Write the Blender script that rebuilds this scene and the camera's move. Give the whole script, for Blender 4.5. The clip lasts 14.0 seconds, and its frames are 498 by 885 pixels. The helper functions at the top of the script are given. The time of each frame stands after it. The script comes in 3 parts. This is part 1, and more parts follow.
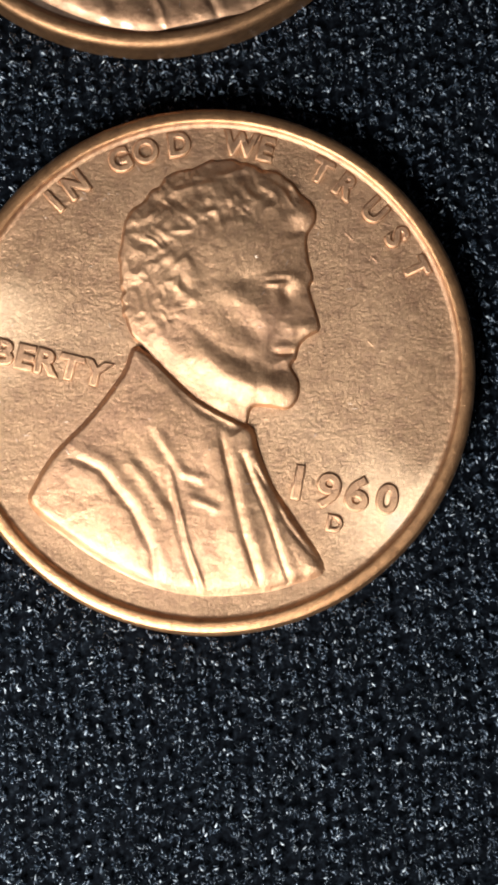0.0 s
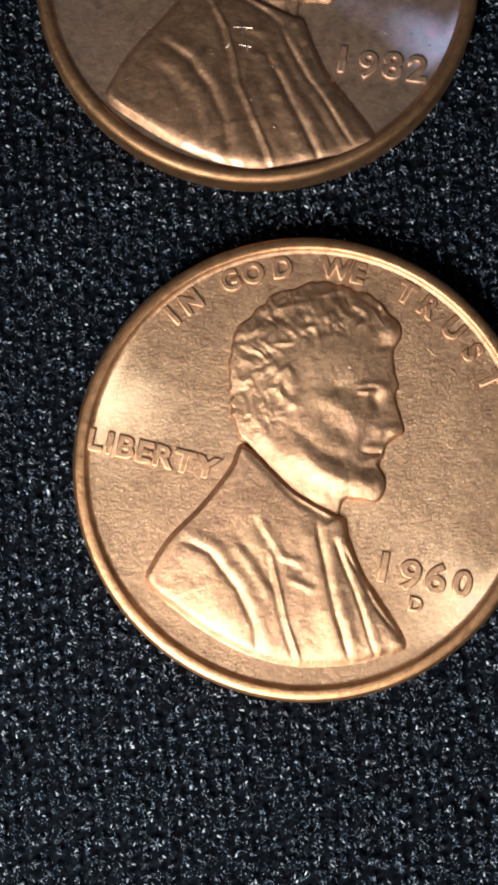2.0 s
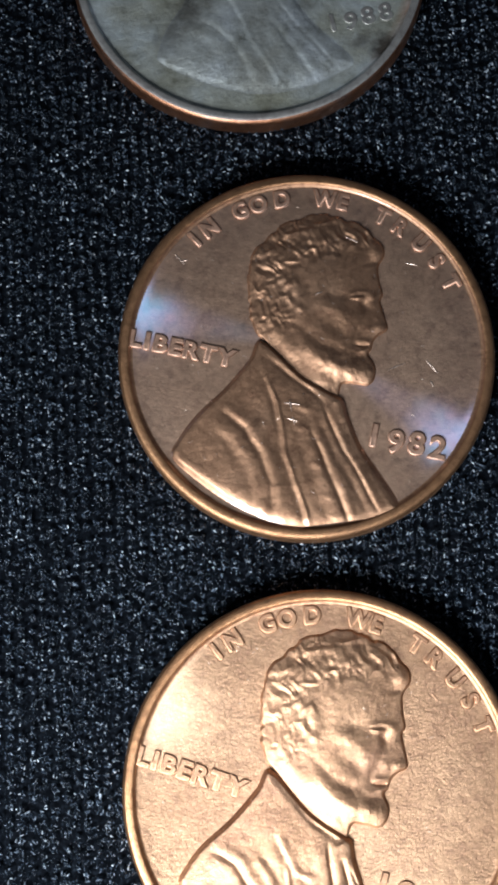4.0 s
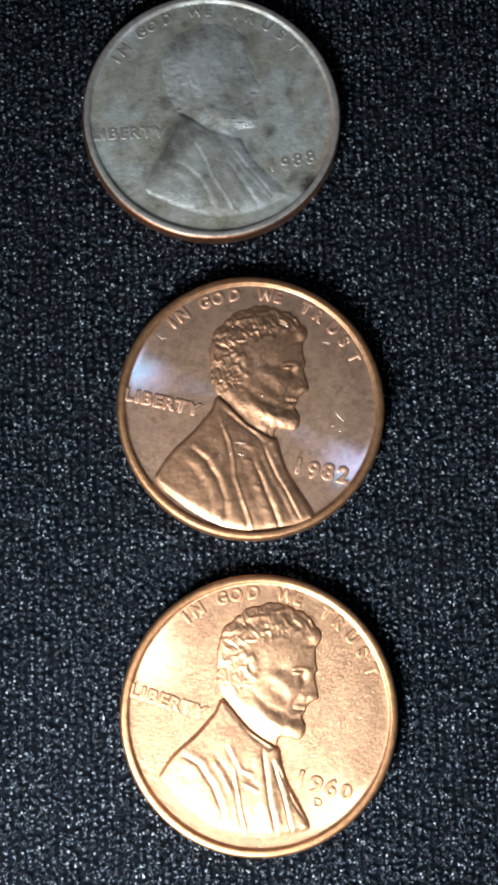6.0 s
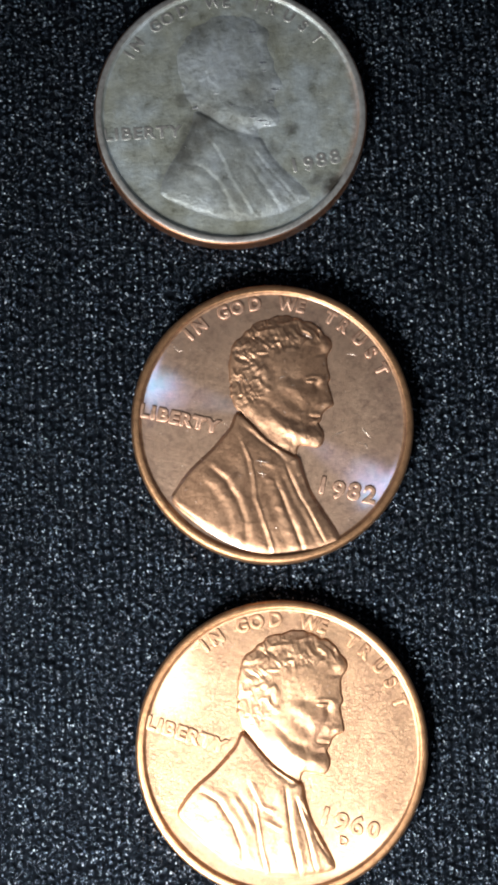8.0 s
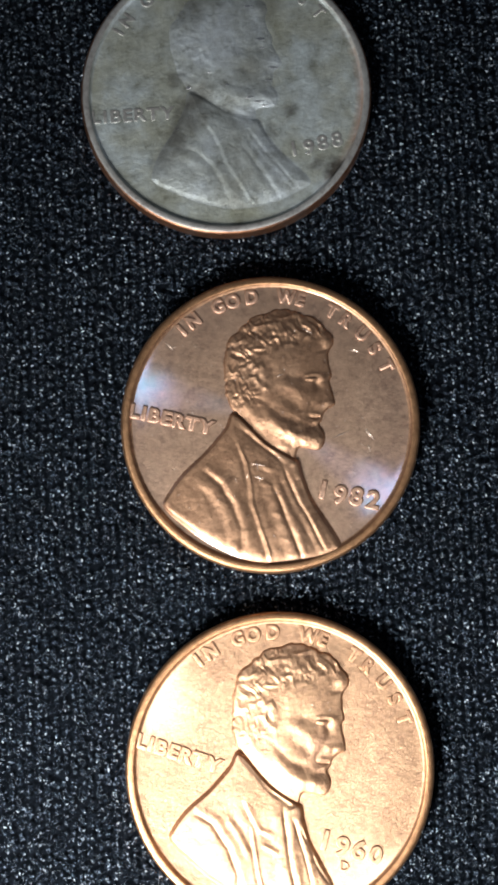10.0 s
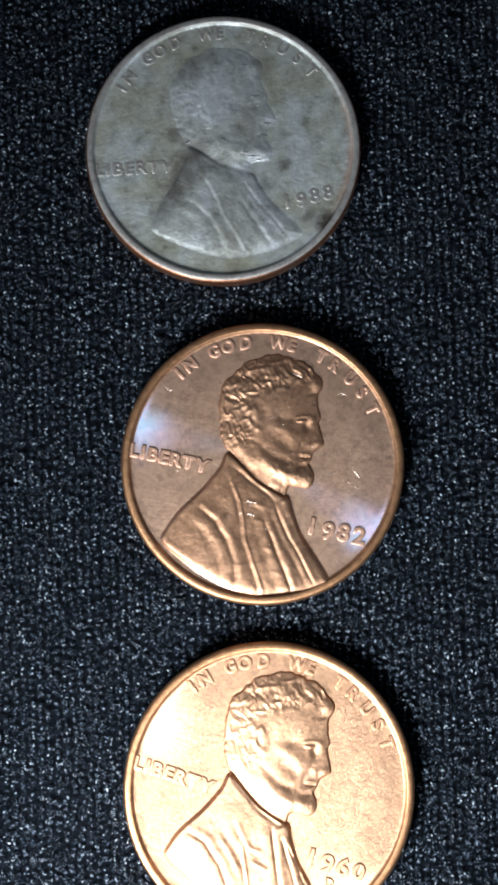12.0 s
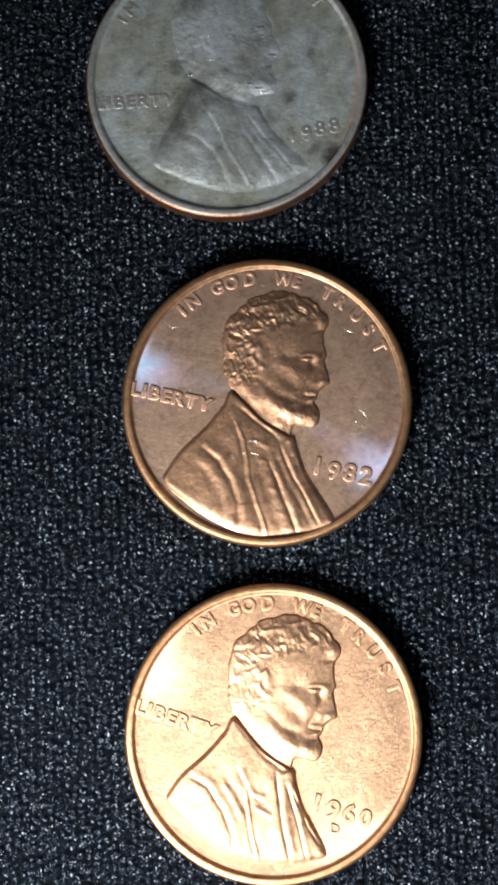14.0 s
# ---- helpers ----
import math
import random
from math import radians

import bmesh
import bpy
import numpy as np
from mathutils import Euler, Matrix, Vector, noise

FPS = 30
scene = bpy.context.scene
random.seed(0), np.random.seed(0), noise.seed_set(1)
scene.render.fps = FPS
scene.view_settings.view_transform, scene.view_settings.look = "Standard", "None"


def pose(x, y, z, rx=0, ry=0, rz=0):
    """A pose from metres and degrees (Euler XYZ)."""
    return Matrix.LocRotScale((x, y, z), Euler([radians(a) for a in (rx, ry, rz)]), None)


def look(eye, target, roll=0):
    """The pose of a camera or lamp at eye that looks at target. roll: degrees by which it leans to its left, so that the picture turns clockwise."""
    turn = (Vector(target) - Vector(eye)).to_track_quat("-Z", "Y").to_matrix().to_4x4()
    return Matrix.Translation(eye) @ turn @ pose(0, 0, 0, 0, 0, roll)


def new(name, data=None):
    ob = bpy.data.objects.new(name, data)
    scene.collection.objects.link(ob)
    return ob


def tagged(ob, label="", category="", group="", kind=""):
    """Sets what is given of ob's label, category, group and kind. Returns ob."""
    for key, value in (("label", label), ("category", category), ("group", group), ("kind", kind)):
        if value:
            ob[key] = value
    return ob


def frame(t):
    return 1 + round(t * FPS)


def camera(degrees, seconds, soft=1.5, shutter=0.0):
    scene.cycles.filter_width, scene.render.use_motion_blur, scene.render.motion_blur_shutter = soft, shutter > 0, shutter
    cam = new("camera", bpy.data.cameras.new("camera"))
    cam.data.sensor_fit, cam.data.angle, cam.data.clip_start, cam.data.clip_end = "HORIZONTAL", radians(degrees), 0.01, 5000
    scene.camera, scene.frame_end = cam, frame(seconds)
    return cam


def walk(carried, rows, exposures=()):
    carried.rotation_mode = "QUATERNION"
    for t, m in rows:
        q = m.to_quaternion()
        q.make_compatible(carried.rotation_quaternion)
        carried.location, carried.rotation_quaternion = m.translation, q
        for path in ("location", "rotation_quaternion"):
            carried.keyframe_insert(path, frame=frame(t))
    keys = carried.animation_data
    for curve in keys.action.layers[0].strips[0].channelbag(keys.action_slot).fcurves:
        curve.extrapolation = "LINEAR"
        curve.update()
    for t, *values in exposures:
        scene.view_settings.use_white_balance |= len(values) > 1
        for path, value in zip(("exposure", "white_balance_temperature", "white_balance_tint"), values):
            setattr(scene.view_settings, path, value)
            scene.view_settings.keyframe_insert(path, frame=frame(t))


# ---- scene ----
# ---- camera ----
cam = camera(20.767, 14.0, soft=3.5)
ROWS = [
    (0.0, pose(-0.000061, -0.028721, 0.049434, 5.427, -0.736, -6.550)),
    (0.3, pose(-0.000419, -0.028130, 0.049547, 5.864, -1.023, -6.561)),
    (0.5, pose(-0.000509, -0.027843, 0.050553, 6.014, -0.747, -6.476)),
    (0.8, pose(-0.001901, -0.028866, 0.052441, 7.077, -0.611, -6.059)),
    (1.0, pose(-0.001692, -0.029611, 0.054546, 7.838, -0.578, -6.214)),
    (1.2, pose(-0.001483, -0.030103, 0.054841, 8.186, -1.437, -6.214)),
    (1.5, pose(-0.002308, -0.029123, 0.055580, 7.659, -1.836, -6.112)),
    (1.8, pose(-0.003339, -0.027867, 0.056271, 7.162, -1.280, -5.853)),
    (2.0, pose(-0.003327, -0.028077, 0.056017, 8.142, -0.340, -5.377)),
    (2.2, pose(-0.002001, -0.026741, 0.056705, 8.250, 0.089, -4.979)),
    (2.5, pose(-0.001018, -0.023114, 0.059370, 8.396, 1.314, -4.433)),
    (2.8, pose(-0.002933, -0.019943, 0.062441, 8.809, 0.267, -3.357)),
    (3.0, pose(-0.003478, -0.020132, 0.063307, 9.309, -0.072, -3.042)),
    (3.2, pose(-0.001729, -0.019991, 0.065129, 9.613, -0.450, -2.812)),
    (3.5, pose(-0.000467, -0.019387, 0.066281, 10.010, 0.011, -2.393)),
    (3.7, pose(-0.002318, -0.017774, 0.066549, 10.324, 0.253, -2.114)),
    (4.0, pose(-0.003522, -0.017479, 0.067719, 11.040, -0.103, -1.588)),
    (4.2, pose(-0.002211, -0.017936, 0.068664, 11.289, -0.355, -1.498)),
    (6.3, pose(-0.005358, -0.019207, 0.097103, 9.588, -2.832, -1.516)),
    (6.5, pose(-0.002993, -0.019433, 0.096189, 9.464, -1.834, -1.495)),
    (6.8, pose(-0.002937, -0.017994, 0.094128, 9.370, -1.333, -1.448)),
    (7.0, pose(-0.002546, -0.016057, 0.093075, 9.346, -0.914, -1.472)),
    (7.3, pose(-0.003937, -0.014864, 0.092447, 9.173, -1.912, -1.660)),
    (7.5, pose(-0.003637, -0.015058, 0.092198, 9.219, -1.671, -1.607)),
    (7.7, pose(-0.003985, -0.015040, 0.092043, 8.987, -1.427, -1.519)),
    (9.8, pose(-0.001838, -0.011398, 0.086502, 7.015, -0.300, -1.426)),
    (10.0, pose(-0.001628, -0.011798, 0.086867, 7.055, 0.028, -1.456)),
    (10.2, pose(-0.001182, -0.013453, 0.086616, 7.260, -0.208, -1.399)),
    (10.5, pose(-0.000116, -0.013641, 0.087066, 6.641, 0.174, -1.364)),
    (10.8, pose(-0.000330, -0.013388, 0.087900, 7.010, 0.272, -1.324)),
    (11.0, pose(-0.001948, -0.012600, 0.089055, 7.166, 0.043, -1.293)),
    (11.2, pose(-0.002913, -0.012364, 0.089083, 6.755, -0.199, -1.293)),
    (11.5, pose(-0.002140, -0.012923, 0.090960, 7.123, 0.487, -1.203)),
    (11.8, pose(0.000157, -0.010434, 0.092654, 7.366, 1.199, -1.121)),
    (12.0, pose(-0.001224, -0.009346, 0.092104, 6.733, -0.083, -1.041)),
    (12.2, pose(-0.000823, -0.009542, 0.091831, 6.682, -0.043, -1.024)),
    (12.5, pose(-0.000712, -0.011424, 0.091371, 6.730, -0.203, -1.090)),
    (12.8, pose(0.000269, -0.013338, 0.090710, 6.520, 0.080, -1.222)),
    (13.0, pose(0.001162, -0.012993, 0.090601, 6.199, 0.221, -1.262)),
    (13.2, pose(0.001174, -0.013708, 0.090293, 6.443, -0.047, -1.237)),
    (13.5, pose(0.001173, -0.014202, 0.088658, 6.281, 0.266, -1.290)),
    (13.8, pose(0.000737, -0.013715, 0.089467, 6.244, 0.678, -1.228)),
    (14.0, pose(-0.000333, -0.012460, 0.089632, 6.289, 0.697, -1.020)),
]
EXPOSURES = [(0.0, -0.54, 6430, 10), (0.5, -0.60, 6430, 10), (1.0, -0.80, 6610, 10), (1.5, -0.72, 6530, 10), (2.2, -0.52, 6480, 10), (3.0, -0.44, 6280, 10), (3.5, -0.36, 6000, 10), (4.2, -0.16, 5760, 10), (6.3, 0.42, 6180, 10), (7.7, 0.40, 6180, 10), (9.8, 0.24, 6180, 10), (10.5, 0.19, 6200, 10), (11.5, 0.17, 6180, 10), (12.0, 0.33, 5880, 10), (12.5, 0.22, 5940, 10), (13.0, 0.16, 6180, 10), (14.0, 0.15, 6180, 10)]
walk(cam, ROWS, EXPOSURES)

# ---- world and lamps ----
MM = 0.001
world = bpy.data.worlds.new("room_light")
scene.world = world
world.use_nodes = True
wn = world.node_tree
wn.nodes["Background"].inputs["Color"].default_value = (0.80, 0.86, 1.0, 1)
wn.nodes["Background"].inputs["Strength"].default_value = 0.05


def area_lamp(name, eye, target, size, watts, colour):
    data = bpy.data.lights.new(name, "AREA")
    data.shape, data.size, data.energy, data.color = "DISK", size, watts, colour
    data.spread = radians(92)
    ob = new(name, data)
    ob.matrix_world = look(eye, target)
    return ob


area_lamp("desk_lamp", (-0.036, -0.069, 0.057), (-0.009, -0.030, 0), 0.034, 0.066, (1.0, 0.97, 0.93))

# ---- materials ----


def material(name):
    mat = bpy.data.materials.new(name)
    mat.use_nodes = True
    nt = mat.node_tree
    return mat, nt, nt.nodes["Principled BSDF"]


def node(nt, kind, **values):
    n = nt.nodes.new(kind)
    for key, value in values.items():
        n.inputs[key].default_value = value
    return n


def noise_ramp(nt, scale, detail, stops, coords="Object", rough=0.6):
    """Object-space noise through a colour ramp; stops are (position, rgb)."""
    co = nt.nodes.new("ShaderNodeTexCoord")
    n = node(nt, "ShaderNodeTexNoise", Scale=scale, Detail=detail, Roughness=rough)
    nt.links.new(co.outputs[coords], n.inputs["Vector"])
    r = nt.nodes.new("ShaderNodeValToRGB")
    els = r.color_ramp.elements
    while len(els) < len(stops):
        els.new(0.5)
    for el, (pos, rgb) in zip(els, stops):
        el.position, el.color = pos, (*rgb, 1)
    nt.links.new(n.outputs["Fac"], r.inputs["Fac"])
    return n, r


def bump(nt, bsdf, source, strength, distance):
    b = node(nt, "ShaderNodeBump", Strength=strength, Distance=distance)
    nt.links.new(source, b.inputs["Height"])
    nt.links.new(b.outputs["Normal"], bsdf.inputs["Normal"])
    return b


def coin_metal(name, dark, mid, light, rough, luster, sheen, blotch=260.0, grain=0.6, metallic=1.0, film=0.15, sheen_b=None, stain=None):
    """Struck metal: blotched tone, fine die grain and radial flow lines that make a cartwheel luster."""
    mat, nt, bsdf = material(name)
    _, ramp = noise_ramp(nt, blotch, 6.0, [(0.12, dark), (0.5, mid), (0.88, light)])
    _, mottle = noise_ramp(nt, 1900.0, 5.0, [(0.30, (0.64, 0.60, 0.61)), (0.5, (1.0, 1.0, 1.0)), (0.70, (1.18, 1.19, 1.20))], rough=0.75)
    mixed = nt.nodes.new("ShaderNodeMix")
    mixed.data_type, mixed.blend_type = "RGBA", "MULTIPLY"
    mixed.inputs[0].default_value = 1.0
    nt.links.new(ramp.outputs["Color"], mixed.inputs[6])
    nt.links.new(mottle.outputs["Color"], mixed.inputs[7])
    base = mixed.outputs[2]
    if stain:
        co = nt.nodes.new("ShaderNodeTexCoord")
        away = nt.nodes.new("ShaderNodeVectorMath")
        away.operation = "DISTANCE"
        away.inputs[1].default_value = stain
        nt.links.new(co.outputs["Object"], away.inputs[0])
        fall = nt.nodes.new("ShaderNodeMapRange")
        fall.inputs["From Min"].default_value, fall.inputs["From Max"].default_value = 0.0002, 0.0006
        fall.inputs["To Min"].default_value, fall.inputs["To Max"].default_value = 0.8, 0.0
        nt.links.new(away.outputs["Value"], fall.inputs["Value"])
        lay = nt.nodes.new("ShaderNodeMix")
        lay.data_type = "RGBA"
        lay.inputs[7].default_value = (0.42, 0.26, 0.27, 1)
        nt.links.new(fall.outputs[0], lay.inputs[0])
        nt.links.new(base, lay.inputs[6])
        base = lay.outputs[2]
    nt.links.new(base, bsdf.inputs["Base Color"])
    bsdf.inputs["Metallic"].default_value = metallic
    bsdf.inputs["Coat Weight"].default_value, bsdf.inputs["Coat Roughness"].default_value = film, 0.16 if film > 0.6 else 0.42
    fine, rr = noise_ramp(nt, 2600.0, 4.0, [(0.2, (rough - 0.04,) * 3), (0.8, (rough + 0.05,) * 3)])
    nt.links.new(rr.outputs["Color"], bsdf.inputs["Roughness"])
    die = node(nt, "ShaderNodeTexNoise", Scale=3600.0, Detail=6.0, Roughness=0.75)
    nt.links.new(fine.inputs["Vector"].links[0].from_socket, die.inputs["Vector"])
    bump(nt, bsdf, die.outputs["Fac"], grain, 0.00005)
    if luster > 0:
        gl = node(nt, "ShaderNodeBsdfAnisotropic", Roughness=0.52, Anisotropy=0.86, Rotation=0.25, Color=(*sheen, 1))
        if sheen_b:
            _, tone = noise_ramp(nt, 330.0, 4.0, [(0.38, sheen), (0.62, sheen_b)])
            nt.links.new(tone.outputs["Color"], gl.inputs["Color"])
        tan = nt.nodes.new("ShaderNodeTangent")
        tan.direction_type, tan.axis = "RADIAL", "Z"
        nt.links.new(tan.outputs["Tangent"], gl.inputs["Tangent"])
        mix = node(nt, "ShaderNodeMixShader")
        co = nt.nodes.new("ShaderNodeTexCoord")
        far = nt.nodes.new("ShaderNodeVectorMath")
        far.operation = "LENGTH"
        nt.links.new(co.outputs["Object"], far.inputs[0])
        grow = nt.nodes.new("ShaderNodeMapRange")
        grow.inputs["From Min"].default_value, grow.inputs["From Max"].default_value = 0.0058, 0.0090
        grow.inputs["To Min"].default_value, grow.inputs["To Max"].default_value = luster * 0.12, luster * 1.25
        nt.links.new(far.outputs["Value"], grow.inputs["Value"])
        patch = node(nt, "ShaderNodeTexNoise", Scale=420.0, Detail=5.0)
        nt.links.new(co.outputs["Object"], patch.inputs["Vector"])
        worn = nt.nodes.new("ShaderNodeMapRange")
        worn.inputs["From Min"].default_value, worn.inputs["From Max"].default_value = 0.25, 0.75
        worn.inputs["To Min"].default_value, worn.inputs["To Max"].default_value = 0.4, 1.5
        nt.links.new(patch.outputs["Fac"], worn.inputs["Value"])
        amount = nt.nodes.new("ShaderNodeMath")
        amount.operation = "MULTIPLY"
        nt.links.new(grow.outputs[0], amount.inputs[0])
        nt.links.new(worn.outputs[0], amount.inputs[1])
        nt.links.new(amount.outputs[0], mix.inputs["Fac"])
        nt.links.new(bsdf.outputs[0], mix.inputs[1])
        nt.links.new(gl.outputs[0], mix.inputs[2])
        nt.links.new(mix.outputs[0], nt.nodes["Material Output"].inputs["Surface"])
    return mat


MAT_RED_RIM = coin_metal("orange_bronze_rim", (0.55, 0.29, 0.135), (0.61, 0.33, 0.16), (0.67, 0.38, 0.20), 0.42, 0.0, (1, 1, 1))
MAT_RED = coin_metal("bright_bronze", (0.48, 0.275, 0.185), (0.60, 0.362, 0.212), (0.69, 0.44, 0.26), 0.48, 0.0, (1, 1, 1), grain=0.9)
MAT_RED_FIELD = coin_metal("bright_bronze_luster", (0.435, 0.256, 0.162), (0.53, 0.33, 0.196), (0.62, 0.40, 0.245), 0.46, 0.18, (0.95, 0.70, 0.46), grain=1.4, stain=(0.0060, -0.0063, 0.0013))
MAT_BROWN = coin_metal("toned_bronze", (0.34, 0.202, 0.118), (0.445, 0.265, 0.158), (0.56, 0.36, 0.23), 0.50, 0.0, (1, 1, 1), film=0.9)
MAT_BROWN_RIM = coin_metal("brown_bronze_rim", (0.39, 0.212, 0.103), (0.455, 0.252, 0.126), (0.54, 0.315, 0.17), 0.46, 0.0, (1, 1, 1), film=0.2)
MAT_RUBBED = coin_metal("rubbed_bronze", (0.56, 0.35, 0.23), (0.62, 0.40, 0.28), (0.66, 0.45, 0.33), 0.54, 0.0, (1, 1, 1), film=0.4)
MAT_SCRATCH = coin_metal("fresh_scratched_bronze", (0.70, 0.54, 0.42), (0.80, 0.64, 0.52), (0.86, 0.72, 0.60), 0.34, 0.0, (1, 1, 1), film=0.5)
MAT_BROWN_FIELD = coin_metal("toned_bronze_luster", (0.41, 0.272, 0.18), (0.515, 0.345, 0.235), (0.62, 0.43, 0.30), 0.52, 0.12, (0.28, 0.66, 1.0), film=0.45, sheen_b=(0.66, 0.58, 0.95))


def zinc_metal(name, tones):
    """Bare zinc where the plating has gone: blue-grey blotches, olive film, dark pits and a copper remnant by the rim."""
    mat, nt, bsdf = material(name)
    co = nt.nodes.new("ShaderNodeTexCoord")
    _, big = noise_ramp(nt, 300.0, 7.0, list(zip((0.36, 0.50, 0.64), tones)))
    _, small = noise_ramp(nt, 900.0, 8.0, [(0.30, (0.52, 0.51, 0.46)), (0.44, (0.92, 0.92, 0.91)), (0.66, (1.26, 1.27, 1.28))], rough=0.7)
    both = nt.nodes.new("ShaderNodeMix")
    both.data_type, both.blend_type = "RGBA", "MULTIPLY"
    both.inputs[0].default_value = 1.0
    nt.links.new(big.outputs["Color"], both.inputs[6])
    nt.links.new(small.outputs["Color"], both.inputs[7])
    base = both.outputs[2]
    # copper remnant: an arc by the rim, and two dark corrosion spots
    out = nt.nodes.new("ShaderNodeVectorMath")
    out.operation = "LENGTH"
    nt.links.new(co.outputs["Object"], out.inputs[0])
    ring = nt.nodes.new("ShaderNodeMapRange")
    ring.inputs["From Min"].default_value, ring.inputs["From Max"].default_value = 0.0085, 0.0090
    nt.links.new(out.outputs["Value"], ring.inputs["Value"])
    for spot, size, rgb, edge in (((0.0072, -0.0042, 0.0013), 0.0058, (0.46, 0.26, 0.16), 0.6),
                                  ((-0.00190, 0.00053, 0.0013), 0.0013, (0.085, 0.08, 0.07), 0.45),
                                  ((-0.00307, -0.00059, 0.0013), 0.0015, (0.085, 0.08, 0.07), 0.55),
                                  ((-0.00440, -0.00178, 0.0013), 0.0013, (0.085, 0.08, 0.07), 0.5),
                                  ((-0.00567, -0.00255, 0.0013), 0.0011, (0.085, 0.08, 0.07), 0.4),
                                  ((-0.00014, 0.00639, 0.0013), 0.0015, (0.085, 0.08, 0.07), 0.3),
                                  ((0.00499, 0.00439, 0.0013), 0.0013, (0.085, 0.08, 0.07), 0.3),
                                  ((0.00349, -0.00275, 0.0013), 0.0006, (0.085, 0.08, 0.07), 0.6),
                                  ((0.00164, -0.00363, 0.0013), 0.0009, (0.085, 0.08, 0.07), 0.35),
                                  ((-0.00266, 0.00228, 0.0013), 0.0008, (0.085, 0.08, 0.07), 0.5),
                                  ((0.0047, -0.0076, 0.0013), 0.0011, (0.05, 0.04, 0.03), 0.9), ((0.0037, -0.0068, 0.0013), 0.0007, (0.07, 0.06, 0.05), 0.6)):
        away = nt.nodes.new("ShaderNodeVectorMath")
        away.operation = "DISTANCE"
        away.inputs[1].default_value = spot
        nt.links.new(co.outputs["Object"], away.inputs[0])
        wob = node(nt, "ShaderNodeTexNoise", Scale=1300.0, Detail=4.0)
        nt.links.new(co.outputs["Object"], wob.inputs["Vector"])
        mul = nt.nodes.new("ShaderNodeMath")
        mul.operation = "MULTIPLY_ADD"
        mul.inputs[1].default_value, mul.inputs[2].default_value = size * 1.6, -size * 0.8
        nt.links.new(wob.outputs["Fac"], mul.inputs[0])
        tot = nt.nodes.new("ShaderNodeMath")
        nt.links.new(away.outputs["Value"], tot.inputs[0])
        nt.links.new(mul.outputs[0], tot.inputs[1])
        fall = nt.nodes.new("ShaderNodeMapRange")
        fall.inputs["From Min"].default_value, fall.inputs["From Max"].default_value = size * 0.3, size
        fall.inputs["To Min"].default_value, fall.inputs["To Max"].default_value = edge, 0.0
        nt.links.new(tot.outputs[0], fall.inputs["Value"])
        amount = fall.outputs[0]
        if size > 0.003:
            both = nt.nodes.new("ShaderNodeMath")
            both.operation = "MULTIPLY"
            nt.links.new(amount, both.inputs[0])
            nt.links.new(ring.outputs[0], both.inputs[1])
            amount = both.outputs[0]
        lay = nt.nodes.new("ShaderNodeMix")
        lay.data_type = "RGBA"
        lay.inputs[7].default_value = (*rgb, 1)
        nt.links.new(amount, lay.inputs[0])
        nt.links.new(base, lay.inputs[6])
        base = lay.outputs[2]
    nt.links.new(base, bsdf.inputs["Base Color"])
    bsdf.inputs["Metallic"].default_value = 0.7
    bsdf.inputs["Roughness"].default_value = 0.50
    pits = node(nt, "ShaderNodeTexNoise", Scale=2400.0, Detail=6.0, Roughness=0.7)
    nt.links.new(co.outputs["Object"], pits.inputs["Vector"])
    bump(nt, bsdf, pits.outputs["Fac"], 0.7, 0.00010)
    return mat


MAT_ZINC = zinc_metal("bare_zinc", ((0.36, 0.37, 0.29), (0.435, 0.46, 0.405), (0.50, 0.555, 0.55)))
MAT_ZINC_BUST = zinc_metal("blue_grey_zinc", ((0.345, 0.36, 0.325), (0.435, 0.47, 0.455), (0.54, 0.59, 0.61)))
MAT_ZINC_RIM = coin_metal("rubbed_zinc_rim", (0.38, 0.33, 0.30), (0.52, 0.515, 0.48), (0.60, 0.61, 0.575), 0.52, 0.0, (1, 1, 1), 300.0, 0.5, 0.9)
MAT_ZINC_BRIGHT = coin_metal("polished_zinc", (0.70, 0.72, 0.72), (0.80, 0.82, 0.82), (0.88, 0.90, 0.90), 0.36, 0.0, (1, 1, 1), 300.0, 0.4)
MAT_PLATE = coin_metal("worn_copper_edge", (0.36, 0.16, 0.08), (0.45, 0.22, 0.12), (0.42, 0.36, 0.33), 0.40, 0.0, (1, 1, 1), 420.0)

mat, nt, bsdf = material("black_fabric")
MAT_CLOTH = mat
_, ramp = noise_ramp(nt, 6000.0, 2.0, [(0.45, (0.0010, 0.0016, 0.0028)), (0.62, (0.004, 0.006, 0.009)), (0.75, (0.012, 0.016, 0.021))])
nt.links.new(ramp.outputs["Color"], bsdf.inputs["Base Color"])
bsdf.inputs["Roughness"].default_value = 0.9
bsdf.inputs["Specular IOR Level"].default_value = 0.05

mat, nt, bsdf = material("black_polyester_yarn_painted_glints")
MAT_YARN = mat
geo = nt.nodes.new("ShaderNodeNewGeometry")
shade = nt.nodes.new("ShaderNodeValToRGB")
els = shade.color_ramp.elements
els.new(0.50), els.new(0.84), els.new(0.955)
# tone per filament; the pale top of the ramp paints glints into base colour
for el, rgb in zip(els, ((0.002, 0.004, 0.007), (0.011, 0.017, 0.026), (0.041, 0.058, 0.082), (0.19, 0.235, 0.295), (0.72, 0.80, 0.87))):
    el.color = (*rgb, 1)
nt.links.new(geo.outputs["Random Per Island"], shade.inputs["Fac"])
_, clump = noise_ramp(nt, 700.0, 3.0, [(0.32, (0.45, 0.45, 0.45)), (0.52, (1.0, 1.0, 1.0)), (0.72, (1.6, 1.6, 1.6))])
tuft = nt.nodes.new("ShaderNodeMix")
tuft.data_type, tuft.blend_type = "RGBA", "MULTIPLY"
